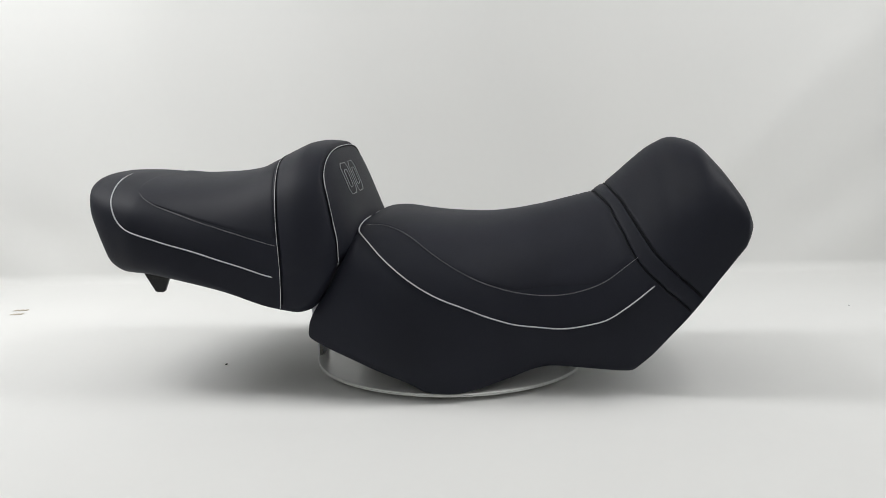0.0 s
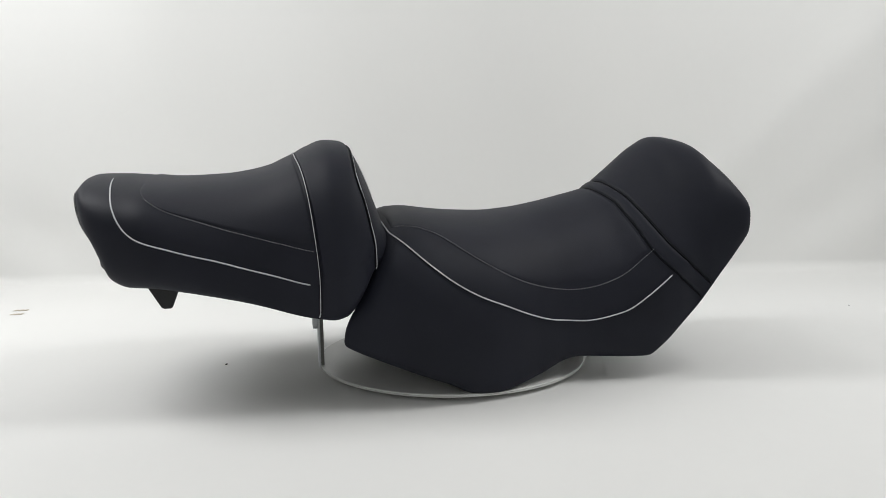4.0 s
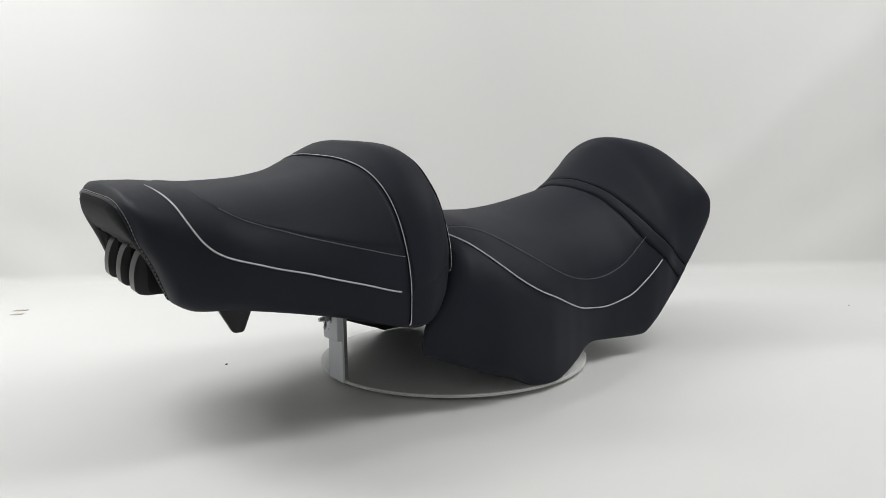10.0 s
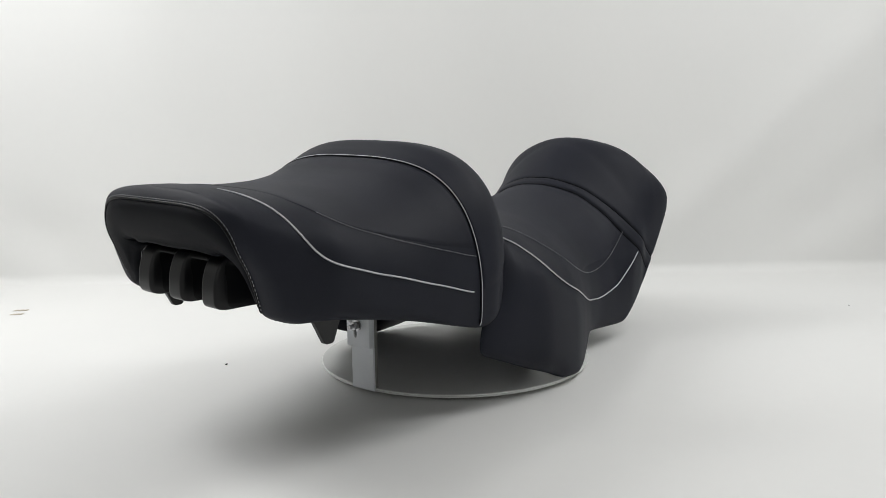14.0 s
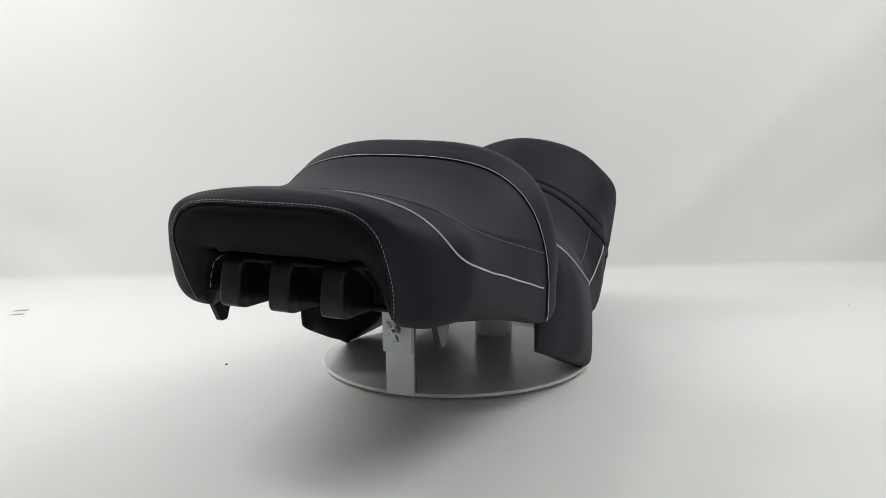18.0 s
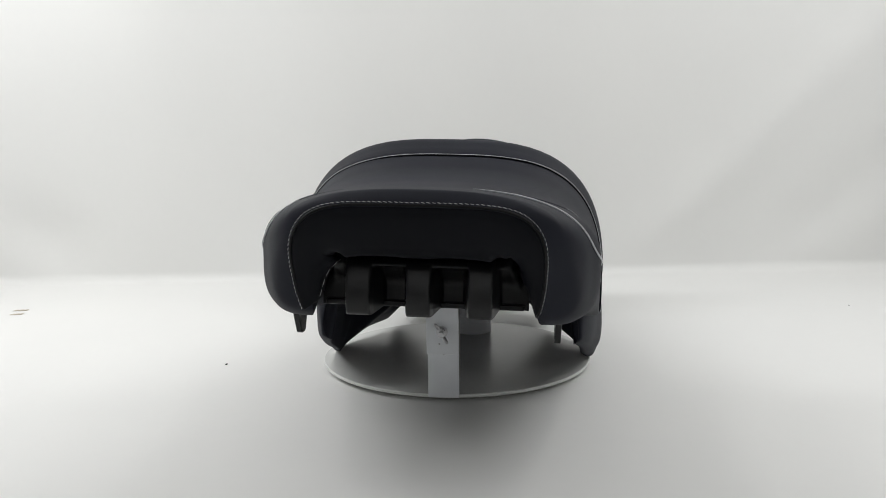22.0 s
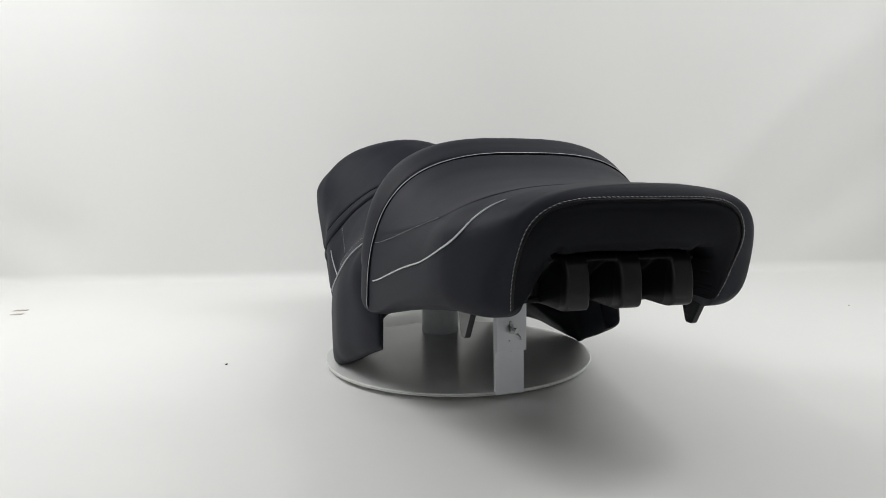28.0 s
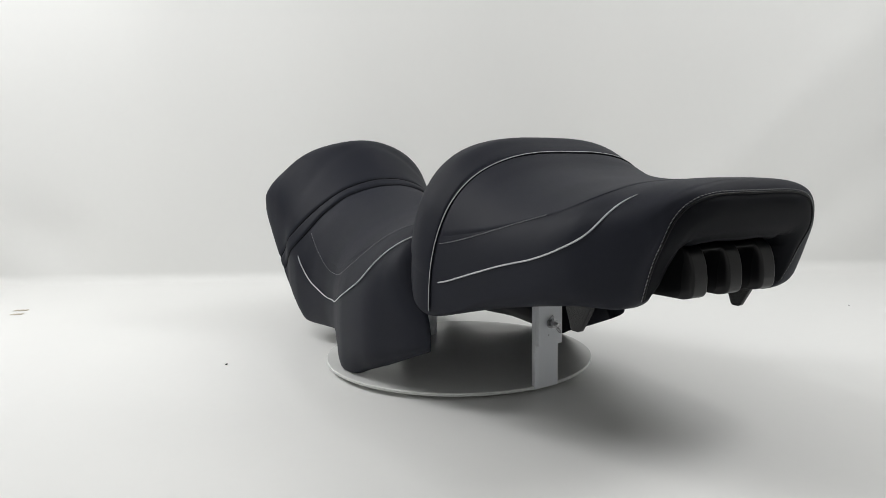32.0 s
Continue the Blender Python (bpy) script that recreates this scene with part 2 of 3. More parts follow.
def signed(c, x, u, lift=0.0):
    return c.at(x, abs(u), -1 if u < 0 else 1, lift)


def body(name, c, mat, parent, stations=120, label=""):
    """The padded cover: one closed skin, hollow below."""
    us = [i / 26 for i in range(27)] + [1 + i / 16 for i in range(1, 17)] + [2 + i / 8 for i in range(1, 9)]
    xs = []
    for i in range(stations + 1):
        s = i / stations
        s = 0.5 - 0.5 * math.cos(math.pi * s)
        s = 0.45 * s + 0.55 * i / stations
        xs.append(c.first + (c.last - c.first) * s)
    verts, faces, n = [], [], 2 * (len(us) - 1)
    for x in xs:
        ring = [c.at(x, u, 1) for u in us] + [c.at(x, u, -1) for u in us[-2:0:-1]]
        verts += ring
    for i in range(len(xs) - 1):
        for k in range(n):
            faces.append((i * n + k, i * n + (k + 1) % n, (i + 1) * n + (k + 1) % n, (i + 1) * n + k))
    faces.append(tuple(range(n)))
    faces.append(tuple((len(xs) - 1) * n + k for k in range(n)))
    return mesh_object(name, verts, faces, mat, parent, label)


def panel(name, c, x_from, x_to, reach, mat, parent, height=0.0018, label="", rows=40, cols=44, fold=0.004):
    """A sewn-on panel over the crown: between two seams x_from(u) and x_to(u), out to u = reach(s) on both sides; it rises
    to height within a fold's width of its seams and dives into the cover at them."""
    verts, faces = [], []
    edge_of = lambda d: math.sqrt(max(0.0, 1 - (1 - min(max(d / fold, 0), 1)) ** 2))
    for i in range(rows + 1):
        s = i / rows
        s = 0.35 * s + 0.65 * (0.5 - 0.5 * math.cos(math.pi * s))
        for k in range(cols + 1):
            v = 2 * k / cols - 1
            v = 0.5 * v + 0.5 * math.sin(math.pi * v / 2)
            u = v * reach(s)
            a, b = x_from(abs(u)), x_to(abs(u))
            x = a + (b - a) * s
            edge = edge_of((b - a) * min(s, 1 - s)) * edge_of((1 - abs(v)) * 0.16)
            verts.append(signed(c, x, u, -0.0016 + (height + 0.0016) * edge))
    w = cols + 1
    for i in range(rows):
        for k in range(cols):
            faces.append((i * w + k, i * w + k + 1, (i + 1) * w + k + 1, (i + 1) * w + k))
    return mesh_object(name, verts, faces, mat, parent, label)


def on_cover(c, stations, side, lift):
    """A smooth path on the cover through a few stations (x, u)."""
    flat = resample(smooth_path([(x, u * 0.2, 0) for x, u in stations]), 0.0025)
    for _ in range(22):
        flat = flat[:1] + [(a + b * 2 + d) / 4 for a, b, d in zip(flat, flat[1:], flat[2:])] + flat[-1:]
    pts = resample([signed(c, q[0], side * max(q[1] / 0.2, 1e-4), lift) for q in flat], 0.0025)
    for _ in range(8):
        pts = pts[:1] + [(a + b * 2 + d) / 4 for a, b, d in zip(pts, pts[1:], pts[2:])] + pts[-1:]
    return pts


def piping(c, stations, side, parent, radius=0.00115, lift=0.0010, both=False, groove_shade=0.0, fade=0, other=None):
    pts = on_cover(c, stations, side, lift)
    low = on_cover(c, stations, side, lift - radius * 1.1)
    if both:
        pts = pts + on_cover(c, other or stations, -side, lift)[-2::-1]
        low = low + on_cover(c, other or stations, -side, lift - radius * 1.1)[-2::-1]
    v, f = tube(resample(pts, 0.0025), radius, fade=fade)
    cord = mesh_object("piping", v, f, PIPING, parent, "pale grey piping cord")
    # A wider black cord underneath paints the shade of the piping's groove.
    if groove_shade:
        v, f = tube(resample(low, 0.0035), groove_shade)
        mesh_object("groove_shade", v, f, END_VINYL, cord, "black cord standing in for groove shade beside the piping")
    return cord


def stitching(c, stations, side, parent, pitch=0.0040, length=0.0029, radius=0.00041, lift=0.0006):
    pts = on_cover(c, stations, side, lift)
    verts, faces = [], []
    marks = resample(pts, pitch)
    for a, b in zip(marks, marks[1:]):
        d = (b - a).normalized() * length
        v, f = tube([a, a + d * 0.5, a + d], radius, 5)
        faces += [tuple(i + len(verts) for i in q) for q in f]
        verts += v
    return mesh_object("stitching", verts, faces, FINE_THREAD, parent, "fine grey thread stitching")



# ---------- the studio ----------
FLOOR = -0.0068


def backdrop():
    """One white sheet: flat on the table, swept up behind, with slack folds."""
    nx, verts, faces = 220, [], []
    r, y0 = 0.024, 0.690
    line = [(-3.0 + (y0 + 3.0 - r) * (1 - (1 - i / 70) ** 1.5), FLOOR) for i in range(71)]
    line += [(y0 - r + r * math.sin(a), FLOOR + r - r * math.cos(a)) for a in (math.pi / 2 * i / 8 for i in range(1, 9))]
    line += [(y0 + 0.01 * i / 60, FLOOR + r + 2.0 * (i / 60) ** 1.3) for i in range(1, 61)]
    for y, z in line:
        for i in range(nx + 1):
            x = -2.2 + 4.4 * i / nx
            up = min(max((z - FLOOR - 0.01) / 0.12, 0), 1)
            near = min(max((y - 0.1) / 0.6, 0), 1)
            slack = 0.005 * math.sin(6.0 * x + 0.8) + 0.0042 * math.sin(15 * x - 1.2 + 1.5 * z) + 0.012 * noise.noise((x * 1.6, z * 1.2, 3.0))
            slack += 0.008 * math.exp(-((x - 0.63 - 1.05 * (z - 0.22)) / 0.085) ** 2) - 0.008 * math.exp(-((x - 0.90 - 1.1 * (z - 0.15)) / 0.09) ** 2)
            slack -= 0.020 * math.exp(-((x + 0.95 + 0.6 * (z - 0.1)) / 0.09) ** 2) * math.exp(-((z - 0.05) / 0.12) ** 2)
            ripple = 0.0016 * noise.noise((x * 1.8, y * 2.5, 0)) + 0.0022 * math.exp(-((y - 0.66 - 0.03 * x) / 0.03) ** 2)
            verts.append((x, y - up * slack + near * 0.035 * x, z + ripple * (1 - up)))
    w = nx + 1
    for j in range(len(line) - 1):
        for i in range(nx):
            faces.append((j * w + i, j * w + i + 1, (j + 1) * w + i + 1, (j + 1) * w + i))
    ob = mesh_object("backdrop", verts, faces, BACKDROP)
    return tagged(ob, "white seamless backdrop sheet with soft slack folds", "backdrop", kind="structure")


backdrop()


def wall(name, x0, x1, y0, y1, z0, z1, label, mat=ROOM):
    ob = part(name, box(x0, x1, y0, y1, z0, z1, 0), mat, None)
    tagged(ob, label, "wall", kind="structure")


wall("wall_west", -2.4, -2.25, -3.2, 1.1, -0.8, 2.6, "plain white painted studio wall", ROOM_WHITE)
wall("wall_east", 2.25, 2.4, -3.2, 1.1, -0.8, 2.6, "plain white painted studio wall", ROOM_WHITE)
wall("wall_north", -2.25, 2.25, 0.95, 1.1, -0.8, 2.6, "plain pale grey studio wall")
wall("wall_south", -2.25, 2.25, -3.2, -3.05, -0.8, 2.6, "plain pale grey studio wall")
wall("ceiling", -2.4, 2.4, -3.2, 1.1, 2.6, 2.75, "plain white painted ceiling", ROOM_WHITE)
wall("floor", -2.25, 2.25, -3.05, 0.95, -0.8, -0.7, "plain pale studio floor")


# ---------- the turntable and its posts ----------
def display_stand():
    stand = tagged(new("display_stand"), "white round turntable with a board post and a round post", "stand")
    stand.empty_display_size = 0.05
    cx, cy, r = -0.0050, -0.0045, 0.1955
    part("turntable_disc", turned([(r - 0.0008, 0.0014), (r, 0.0018), (r, 0.0029), (r - 0.0010, 0.0036)], 128, (cx, cy)), DISC_PAINT, stand, "glossy white round board")
    part("disc_underlay", turned([(r - 0.0012, -0.0009), (r - 0.0004, -0.0005), (r - 0.0004, 0.0008), (r - 0.0012, 0.0013)], 128, (cx, cy)), DISC_PAINT, stand)
    part("bearing_ring", turned([(0.12, -0.0066), (0.12, -0.0007)], 48, (cx, cy)), STEEL, stand)
    part("board_post", box(-0.2014, -0.1940, -0.0245, 0.0142, -0.0006, 0.125), WHITE_PAINT, stand, "white painted flat board post")
    part("edge_strip", box(-0.1988, -0.1942, -0.0254, -0.0246, 0.0000, 0.118, 0.0002), EDGE_STRIP, stand, "thin darker strip along one edge of the post")
    part("clamp_board", box(-0.2085, -0.2016, -0.0250, 0.0146, 0.057, 0.135), WHITE_PAINT, stand, "second white board clamped to the post")
    part("round_post", turned([(0.0295, 0.0034), (0.030, 0.0045), (0.030, 0.094), (0.028, 0.096)], 40, (0.1288, -0.0192)), WHITE_PAINT, stand, "short white round post")
    bolt = bmesh.new()
    m = Matrix.Translation((-0.2170, -0.005, 0.086)) @ Matrix.Rotation(math.pi / 2, 4, "Y")
    bmesh.ops.create_cone(bolt, cap_ends=True, segments=16, radius1=0.0028, radius2=0.0028, depth=0.014, matrix=m)
    bolt = part("bolt", bolt, STEEL, stand, "zinc plated bolt", smooth=False)
    washer = bmesh.new()
    m = Matrix.Translation((-0.2096, -0.005, 0.086)) @ Matrix.Rotation(math.pi / 2, 4, "Y")
    bmesh.ops.create_cone(washer, cap_ends=True, segments=20, radius1=0.007, radius2=0.007, depth=0.0012, matrix=m)
    part("washer", washer, STEEL, stand)
    nut = bmesh.new()
    m = Matrix.Translation((-0.2148, -0.005, 0.086)) @ Matrix.Rotation(math.pi / 2, 4, "Y")
    bmesh.ops.create_cone(nut, cap_ends=True, segments=12, radius1=0.0055, radius2=0.0045, depth=0.006, matrix=m)
    nut = part("wing_nut", nut, STEEL, stand)
    for a, s in ((0.9, 1), (0.9, -1)):
        tip = Vector((-0.2203, -0.005 + s * 0.012 * math.cos(a), 0.086 + s * 0.016 * math.sin(a)))
        root = Vector((-0.2153, -0.005 + s * 0.003 * math.cos(a), 0.086 + s * 0.004 * math.sin(a)))
        v, f = tube([root, root.lerp(tip, 0.4), root.lerp(tip, 0.75), tip], 0.0022, 8)
        mesh_object("nut_wing", v, f, STEEL, nut)
    for y, z, w in ((-0.0065, 0.0555, 0.0016), (-0.0015, 0.0705, 0.0011)):
        part("dark_spot", box(-0.2089 if z > 0.057 else -0.2018, -0.2078 if z > 0.057 else -0.2007, y - w, y + w, z - 0.0006, z + 0.0006, 0.0002), EDGE_STRIP, stand, "small dark spot on the board")
    return stand


# ---------- the passenger cushion ----------
LOWER_LINE = [(-.2147, .942), (-.2534, .923), (-.2912, .919), (-.3285, .910), (-.3631, .927), (-.3960, .978), (-.4170, .968), (-.4285, .890), (-.4380, .725), (-.4425, .540), (-.4470, .350), (-.4505, .170), (-.4510, .120)]
LOWER_LINE_EAST = [(-.2144, .950), (-.2510, .933), (-.2873, .924), (-.3241, .915), (-.3590, .927), (-.3924, .965), (-.4153, .934), (-.4264, .834), (-.4330, .696), (-.4379, .587), (-.4434, .502)]
HUMP_LINE = [(-.206, 1.10), (-.203, .945), (-.2055, .85), (-.207, .80), (-.2095, .70), (-.213, .565), (-.217, .415), (-.2208, .28), (-.2245, .15), (-.2258, 0)]
HUMP_LINE_EAST = [(-.2009, 1.098), (-.2014, .940), (-.2050, .836), (-.2073, .785), (-.2106, .690), (-.2161, .563), (-.2211, .415), (-.2252, .286), (-.2262, .15), (-.2258, 0)]
TOP_STITCH = [(-.2095, .834), (-.2489, .782), (-.2827, .744), (-.3175, .703), (-.3516, .655), (-.3818, .625), (-.3977, .565), (-.4060, .489), (-.4107, .390), (-.4136, .299), (-.4150, .212), (-.4150, .120)]
TOP_STITCH_EAST = [(-.2119, .830), (-.2542, .777), (-.2906, .728), (-.3280, .670), (-.3644, .625), (-.3930, .575), (-.4060, .515), (-.4110, .440), (-.4135, .370), (-.4145, .298)]
FACE_LINE = [(-.1358, 1.184), (-.1348, .912), (-.1400, .790), (-.1462, .641), (-.1517, .549), (-.1556, .440), (-.1561, .292), (-.1555, .142), (-.1555, 0)]


TAIL_LINE = [(.109, .1635), (.1128, .182), (.1143, .200), (.1142, .2190), (.1110, .2360), (.1042, .2487), (.0947, .2577), (.0805, .2640), (.060, .2675), (.03, .2684), (0, .2685)]
TAIL_LINE_WEST = [(.109, .1635), (.1129, .182), (.1145, .200), (.1146, .2192), (.1119, .2367), (.1054, .2496), (.0958, .2587), (.0813, .2648), (.060, .2678), (.03, .2686), (0, .2685)]
ARCH_LINE = [(.101, .168), (.0985, .178), (.095, .190), (.090, .202), (.0835, .2115), (.074, .2185), (.062, .2222), (.048, .2238), (.03, .2245), (.015, .2245), (0, .2245)]


def mirrored(line, west=None):
    half = [Vector((y, z, 0)) for y, z in line]
    full = half + [Vector((-y, z, 0)) for y, z in (west or line)[-2::-1]]
    return [q + Vector((.0020, 0, 0)) for q in full]


def dashes(pts, parent, pitch, length, radius, slant=0.0):
    verts, faces = [], []
    marks = resample(pts, pitch)
    for a, b in zip(marks, marks[1:]):
        d = (b - a).normalized()
        d = (d + Vector((0, -d.z, d.y)) * slant) * length
        v, f = tube([a, a + d * 0.5, a + d], radius, 5)
        faces += [tuple(i + len(verts) for i in q) for q in f]
        verts += v
    return mesh_object("stitching", verts, faces, THREAD, parent, "coarse pale thread stitching")


def tail_end(skin, seat):
    """The black end panel, its stitching, the moulded base with three lugs, and the two mounting brackets."""
    outer = smooth_path(mirrored(TAIL_LINE, TAIL_LINE_WEST))
    inner = smooth_path(mirrored(ARCH_LINE))
    seam = [p for p in (press(skin, q.x, q.y, 1, 0.0008) for q in outer) if p]
    dashes(seam, seat, 0.0046, 0.0034, 0.00046, 0.2)
    # A black cord draws the groove's shadow just inside the stitching.
    seam_shadow = [p for p in (press(skin, q.x * 0.982, q.y - 0.0026 * min(1, max(0, (q.y - .2) / .05)), 1, 0.0004) for q in outer) if p]
    v, f = tube(resample(seam_shadow, 0.003), 0.0013)
    mesh_object("seam_shadow", v, f, PLASTIC, seat, "narrow black line drawn as groove shadow inside the stitched seam")
    rows, verts, faces = 10, [], []
    for i in range(rows + 1):
        s = i / rows
        for a, b in zip(outer, inner):
            q = a.lerp(b, s)
            p = press(skin, q.x * 0.996, q.y - 0.0008 * (1 - s), 1, -0.0008 + 0.0022 * min(1, s * 5))
            verts.append(p if p else Vector((-0.46, q.x, q.y)))
    n, roll, rolled = len(outer), 0.0055, verts[-len(outer):]
    for i in range(1, 9):
        a = min(i / 6, 1) * math.pi / 2
        for p, o, q in zip(rolled, outer, inner):
            way = (q - o).normalized()
            down = roll * math.sin(a)
            verts.append(p + Vector((roll * (1 - math.cos(a)) + 0.009 * max(i - 6, 0), way.x * down, way.y * down)))
    rows += 8
    for i in range(rows):
        for k in range(n - 1):
            faces.append((i * n + k, i * n + k + 1, (i + 1) * n + k + 1, (i + 1) * n + k))
    mesh_object("end_panel", verts, faces, END_VINYL, seat, "smooth black end panel")
    part("base_plate", box(-.425, -.17, -.094, .094, .164, .169, 0.0015), PLASTIC, seat, "glossy black moulded base")
    front = spline([.1630, .1645, .1675, .172, .180, .190, .200, .207, .2105, .2125, .214], [-.460, -.4660, -.4700, -.4715, -.4718, -.4708, -.4675, -.4625, -.457, -.450, -.436])
    crest = spline([y for y, z in ARCH_LINE[::-1]], [z for y, z in ARCH_LINE[::-1]])
    lugs = (-.0545, .0005, .0545)
    step = lambda e: e * e * (3 - 2 * e)
    clip = lambda e: min(max(e, 0.0), 1.0)
    zs = [.163, .1637, .1645, .1658, .1675, .1695, .172, .177, .183, .188, .194, .199, .203, .2045, .206, .2075, .209, .2105, .2118, .2128, .2135, .214]

    def moulding(name, y0, y1, label):
        """A slice of the moulded base: lugs stand out of a recessed wall and run together in a ledge at their tops."""
        count = max(int((y1 - y0) / .0011), 4)
        verts, faces = [], []
        for i in range(count + 1):
            y = y0 + (y1 - y0) * i / count
            lug = max(step(clip((.0182 - abs(y - m)) / .0085)) for m in lugs)
            ledge = step(clip((y + .082) / .022)) * step(clip((.080 - y) / .022))
            roof = min(.218, crest(abs(y)) + .003)
            for z in zs:
                out = max(lug, ledge * 0.96 * step(clip((z - .2035) / .003)))
                foot = .0015 * (1 - lug) * clip((.175 - z) / .012)
                back = -.420 - .026 * step(clip((z - .186) / .020)) * step(clip((.092 - abs(y)) / .012))
                high = z + foot + 0.17 * max(z - .19, 0)
                verts.append((back + (front(z) - back) * out, y, .163 + (high - .163) * (roof - .163) / .055))
            verts += [(-.412, y, roof), (-.412, y, .163)]
        n = len(zs) + 2
        for i in range(count):
            for k in range(n):
                faces.append((i * n + k, i * n + (k + 1) % n, (i + 1) * n + (k + 1) % n, (i + 1) * n + k))
        # One moulding, two copies: glossier for lit lugs, duller for the recesses' shade.
        mesh_object(name, verts, faces, LUG_PLASTIC if name == "lug" else PLASTIC, seat, label)

    cuts = [-.098] + [m + d for m in lugs for d in (-.0125, .0125)] + [.098]
    for k, (y0, y1) in enumerate(zip(cuts, cuts[1:])):
        moulding("lug" if k % 2 else "base_recess", y0, y1, "satin black moulded lug" if k % 2 else "dark recess of the moulded base")
    for y, up in ((-.127, -.0012), (.13, -.0015)):
        part("bracket", extruded([(-.409, .168), (-.405, .151 + up), (-.392, .128 + up), (-.389, .1265 + up), (-.3815, .1265 + up), (-.379, .128 + up), (-.371, .148 + up), (-.369, .168)], y - .003, y + .003), BRACKET_PLASTIC, seat, "small glossy black mounting bracket")
    wall_row = verts[(rows - 2) * n:(rows - 1) * n]
    for side in (-1, 1):
        run = sorted((p for p in wall_row if p.y * side > 0.05 and 0.173 < p.z < 0.213), key=lambda p: -p.z)
        dashes([p + Vector((0.002, -side * 0.0006, 0)) for p in run], seat, 0.0112, 0.0085, 0.00045)


def emblem(skin, seat):
    """Two outlined slanted shapes sewn on the front face."""
    for y0 in (-.084, -.038):
        ring = [(0, .006), (.006, 0), (.030, 0), (.036, .006), (.036, .035), (.030, .041), (.006, .041), (0, .035)]
        inner = [(.010, .012), (.013, .009), (.023, .009), (.026, .012), (.026, .029), (.023, .032), (.013, .032), (.010, .029)]
        verts, faces = [], []
        for shape in (ring, inner):
            pts = []
            for (a, b), (c, d) in zip(shape, shape[1:] + shape[:1]):
                for k in range(6):
                    y, z = y0 + a + (c - a) * k / 6, .250 + b + (d - b) * k / 6
                    pts.append(press(skin, y, z, -1, 0.0005))
            pts.append(pts[0])
            v, f = tube([p for p in pts if p], 0.00042, 6, False)
            faces += [tuple(i + len(verts) for i in q) for q in f]
            verts += v
        mesh_object("emblem", verts, faces, PIPING, seat, "outlined emblem shape sewn in pale thread")


def passenger_seat():
    seat = tagged(new("passenger_seat"), "black vinyl motorcycle passenger seat with pale grey piping", "motorcycle seat")
    c = pillion
    cover = body("cover", c, VINYL, seat, 150, "black vinyl seat cover")
    cover.data.materials.append(END_VINYL)
    for f in cover.data.polygons:
        if f.center.x < -.42 and abs(f.center.y) < .102 and f.center.z < .232 and f.normal.z < .2:
            f.material_index = 1
    skin = skin_of(cover)
    reach_u = spline([x for x, u in TOP_STITCH[9::-1]], [u for x, u in TOP_STITCH[9::-1]])
    face = spline([0, .142, .292, .44, .549, .641, .79, .912], [-.1555, -.1555, -.1561, -.1556, -.1517, -.1462, -.140, -.1348])
    hump = spline([0, .15, .28, .415, .565, .70, .80, .85, .945], [-.2258, -.2250, -.2225, -.2185, -.2140, -.2097, -.207, -.205, -.202])
    panel("top_panel", c, lambda u: -.4128, lambda u: hump(u) - .0015, lambda s: reach_u(-.4128 + .19 * s), VINYL_TOP, seat, 0.0010, "grained black vinyl sitting panel")
    panel("hump_panel", c, lambda u: hump(u) + .0015, lambda u: face(u) - .0015, lambda s: .96, VINYL, seat, 0.0012, "smooth black vinyl hump band")
    for side in (-1, 1):
        piping(c, LOWER_LINE if side < 0 else LOWER_LINE_EAST, side, seat, radius=0.0009, lift=0.0007, fade=16 if side < 0 else 7)
        stitching(c, TOP_STITCH[:8] if side < 0 else TOP_STITCH_EAST[:5], side, seat, lift=0.0012)
    piping(c, HUMP_LINE, -1, seat, both=True, other=HUMP_LINE_EAST, lift=0.0012, radius=0.00088, groove_shade=0.0018)
    piping(c, FACE_LINE, -1, seat, both=True, radius=0.00088, lift=0.0014, groove_shade=0.0018)
    tail_end(skin, seat)
    emblem(skin, seat)
    return seat


# ---------- the rider's cushion ----------
SIDE_LINE = [(.2592, .934), (.2429, .936), (.2236, .945), (.1952, .950), (.1675, .965), (.1397, .970), (.0967, .941), (.0578, .887), (.0201, .824), (-.0167, .773), (-.0517, .705), (-.0861, .589), (-.1114, .409), (-.1160, .266), (-.1170, .12), (-.1170, 0)]
SADDLE_STITCH = [(.2411, .725), (.2233, .737), (.1954, .763), (.1749, .790), (.1483, .808), (.1156, .804), (.0783, .758), (.0433, .695), (.0084, .607), (-.0258, .496), (-.0527, .390), (-.0834, .327), (-.1046, .300), (-.1112, .296)]
SIDE_LINE_EAST = [(.2407, .879), (.2358, .901), (.2173, .922), (.1890, .938), (.1618, .961), (.1348, .971), (.0919, .946), (.0533, .910), (.0153, .861), (-.0215, .809), (-.0570, .761), (-.0907, .616), (-.1130, .445), (-.1165, .29), (-.1172, .14), (-.1170, 0)]
SADDLE_STITCH_EAST = [(.2276, .686), (.2107, .710), (.1850, .746), (.1681, .780), (.1448, .807), (.1145, .811), (.0774, .781), (.0422, .735), (.0066, .670), (-.0257, .553), (-.0489, .419), (-.0760, .335), (-.1000, .305), (-.1112, .298)]
SEAM_LOW = spline([0, .05, .15, .25, .35, .45, .55, .65, .75, .85, .96, 1.0, 1.04, 1.08, 1.15, 1.3, 1.5, 1.8], [.196, .1975, .2006, .2058, .2123, .2172, .2243, .2318, .2415, .2535, .2667, .2705, .2774, .2816, .2868, .2945, .3009, .3058])
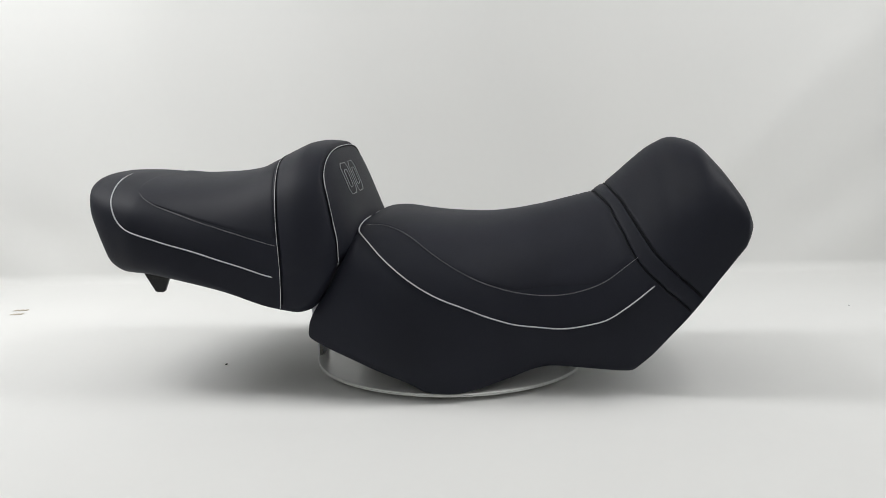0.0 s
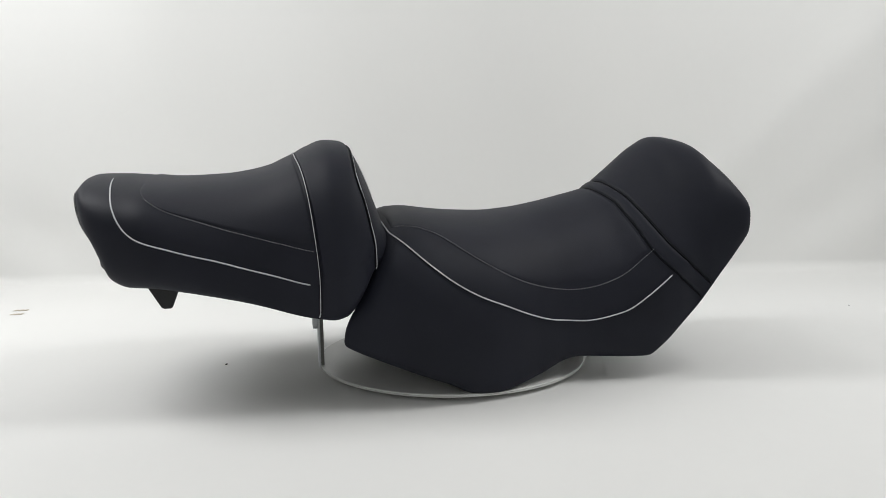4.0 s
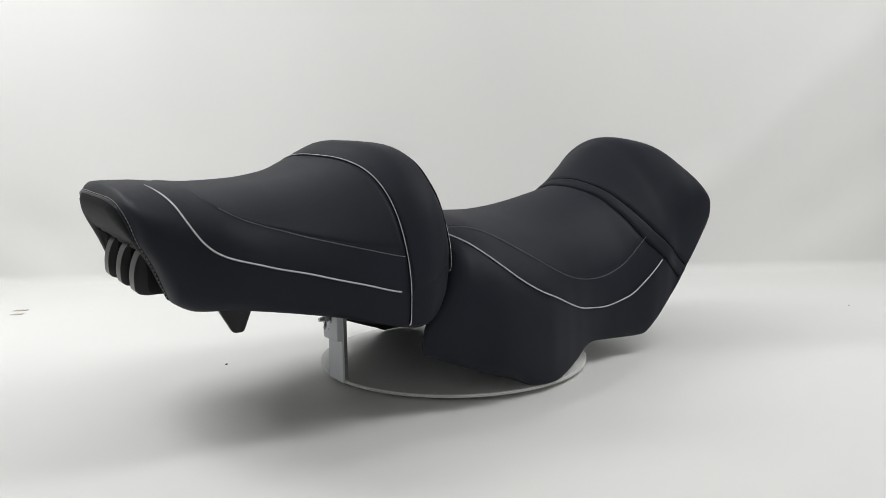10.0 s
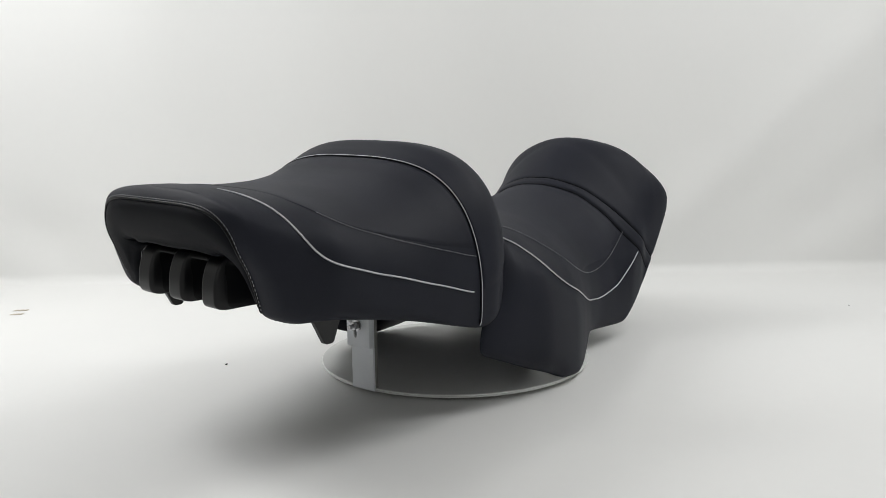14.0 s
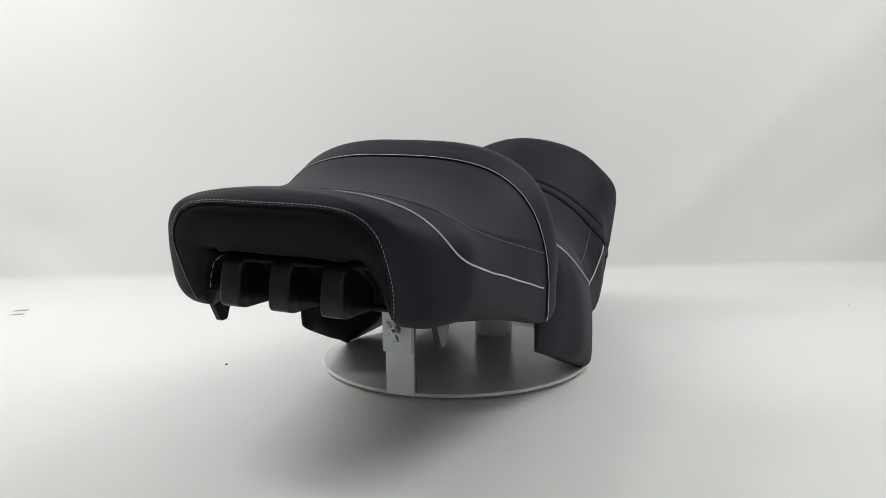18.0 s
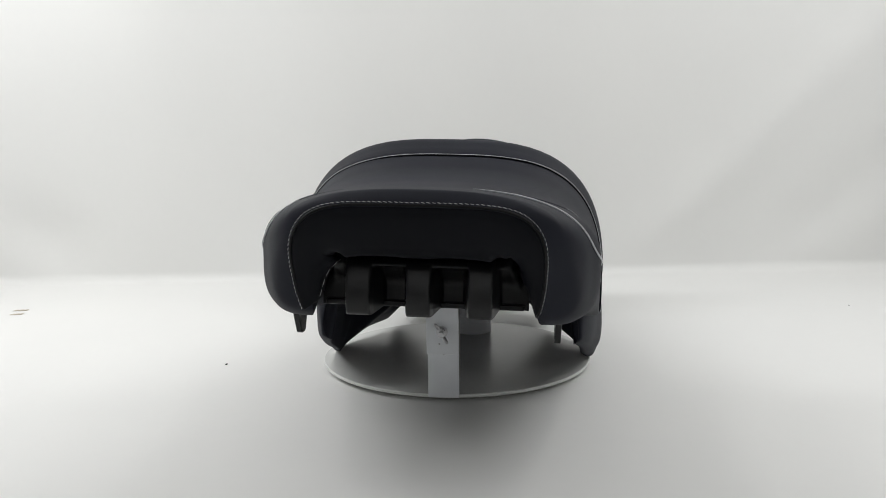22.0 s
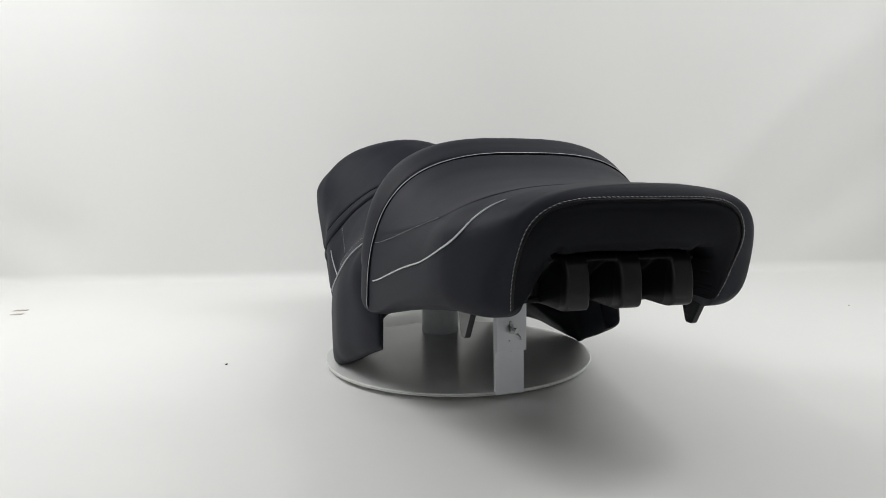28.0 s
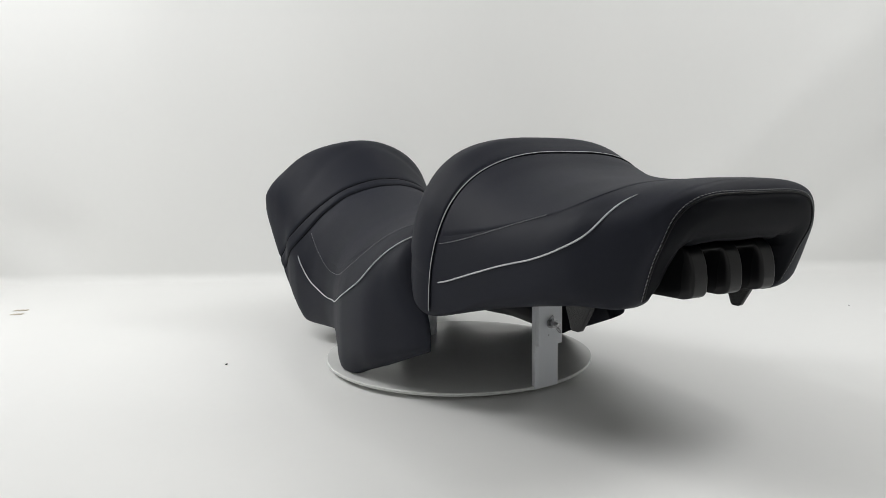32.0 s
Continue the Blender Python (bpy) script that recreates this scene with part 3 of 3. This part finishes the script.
SEAM_HIGH = spline([0, .05, .15, .25, .35, .45, .55, .65, .75, .85, .96, 1.0, 1.04, 1.08, 1.15, 1.3, 1.5, 1.8], [.2117, .2135, .2157, .2199, .226, .2325, .2405, .2495, .2593, .2712, .2851, .2898, .2963, .2998, .3039, .3101, .3155, .3199])


def rider_seat():
    seat = tagged(new("rider_seat"), "black vinyl motorcycle rider seat with winged sides, grey piping", "motorcycle seat")
    c = rider
    body("cover", c, VINYL, seat, 170, "black vinyl seat cover")
    pts = sorted((x, u) for x, u in SADDLE_STITCH)
    reach_u = spline([x for x, u in pts], [u for x, u in pts])
    panel("top_panel", c, lambda u: -.1135, lambda u: SEAM_LOW(u) - .001, lambda s: min(reach_u(-.1135 + .355 * s), .775), VINYL_TOP, seat, 0.0012, "grained black vinyl sitting panel", fold=0.010)
    panel("seam_band", c, lambda u: SEAM_LOW(u) + .0005, lambda u: SEAM_HIGH(u) - .0005, lambda s: 1.8, VINYL, seat, 0.0026, "padded welted band between two seams", 16, 120, 0.005)
    panel("nose_panel", c, lambda u: SEAM_HIGH(u) + .0005, lambda u: .372, lambda s: 1.8, VINYL, seat, 0.0016, "smooth black vinyl nose panel", 60, 80, 0.005)
    piping(c, SIDE_LINE, -1, seat, lift=0.0016, radius=0.0009)
    piping(c, SIDE_LINE_EAST, 1, seat, lift=0.0016, radius=0.0009)
    # Thin black cords put the grooves' shade along both real seams.
    for seam in (SEAM_LOW, SEAM_HIGH):
        v, f = tube(resample([signed(c, seam(abs(k) * 0.02), k * 0.02 or 1e-4, 0.0001) for k in range(-89, 90)], 0.003), 0.0012)
        mesh_object("seam", v, f, END_VINYL, seat, "black cord put along the seam for its groove shade")
    for side in (-1, 1):
        stitching(c, SADDLE_STITCH if side < 0 else SADDLE_STITCH_EAST, side, seat, lift=0.0012)
    return seat


def floor_mark(name, x, y, pieces, mat, label, high=0.0005):
    verts, faces = [], []
    for dx, dy, w, d in pieces:
        n = len(verts)
        for z in (FLOOR + 0.0002, FLOOR + 0.0002 + high):
            verts += [(x + dx - w, y + dy - d, z), (x + dx + w * 0.9, y + dy - d * 0.8, z), (x + dx + w, y + dy + d, z), (x + dx - w * 0.8, y + dy + d * 0.9, z)]
        faces += [tuple(n + i for i in q) for q in ((0, 1, 2, 3), (4, 5, 6, 7), (0, 1, 5, 4), (1, 2, 6, 5), (2, 3, 7, 6), (3, 0, 4, 7))]
    return tagged(mesh_object(name, verts, faces, mat, smooth=False), label, "mark")


for dx0, dy, reach in ((-.0063, .018, .012), (.0045, -.018, .010)):
    floor_mark("floor_mark", -0.8505 + dx0, 0.3525 + dy, [(dx * reach, .0012 * math.sin(9 * dx), reach * .28, .0046 + .0010 * math.cos(7 * dx)) for dx in (-.8, -.4, 0, .4, .8)], MARK, "faint brown printed bar on the white sheet")
floor_mark("crumb", -0.337, -0.0242, [(0, 0, .0011, .0016), (.0009, .0014, .0007, .0007)], SPECK, "tiny dark crumb lying on the white sheet", 0.0014)
floor_mark("crumb", 0.7506, 0.3262, [(0, 0, .0011, .0018)], PALE_SPECK, "tiny pale grey crumb lying on the white sheet")
stand = display_stand()
back_cushion = passenger_seat()
front_cushion = rider_seat()


# ---------- the turntable turns at an even pace ----------
def motions():
    lean = Matrix.Translation((0.0003, -0.0065, 0)) @ Matrix.Rotation(radians(0.062), 4, "Z") @ Matrix.Rotation(radians(1.866), 4, "X")
    times = [0, 4, 8, 12, 16, 20, 24, 28, 32]
    aside = Matrix.Translation((0.0041, -0.0125, 0)) @ Matrix.Rotation(radians(-0.772), 4, "Z") @ Matrix.Rotation(radians(0.076), 4, "X")
    for thing, held in ((stand, Matrix()), (back_cushion, lean), (front_cushion, aside)):
        walk(thing, [(t, Matrix.Rotation(radians(-3.9 + 4.023 * t), 4, "Z") @ held) for t in times])


motions()
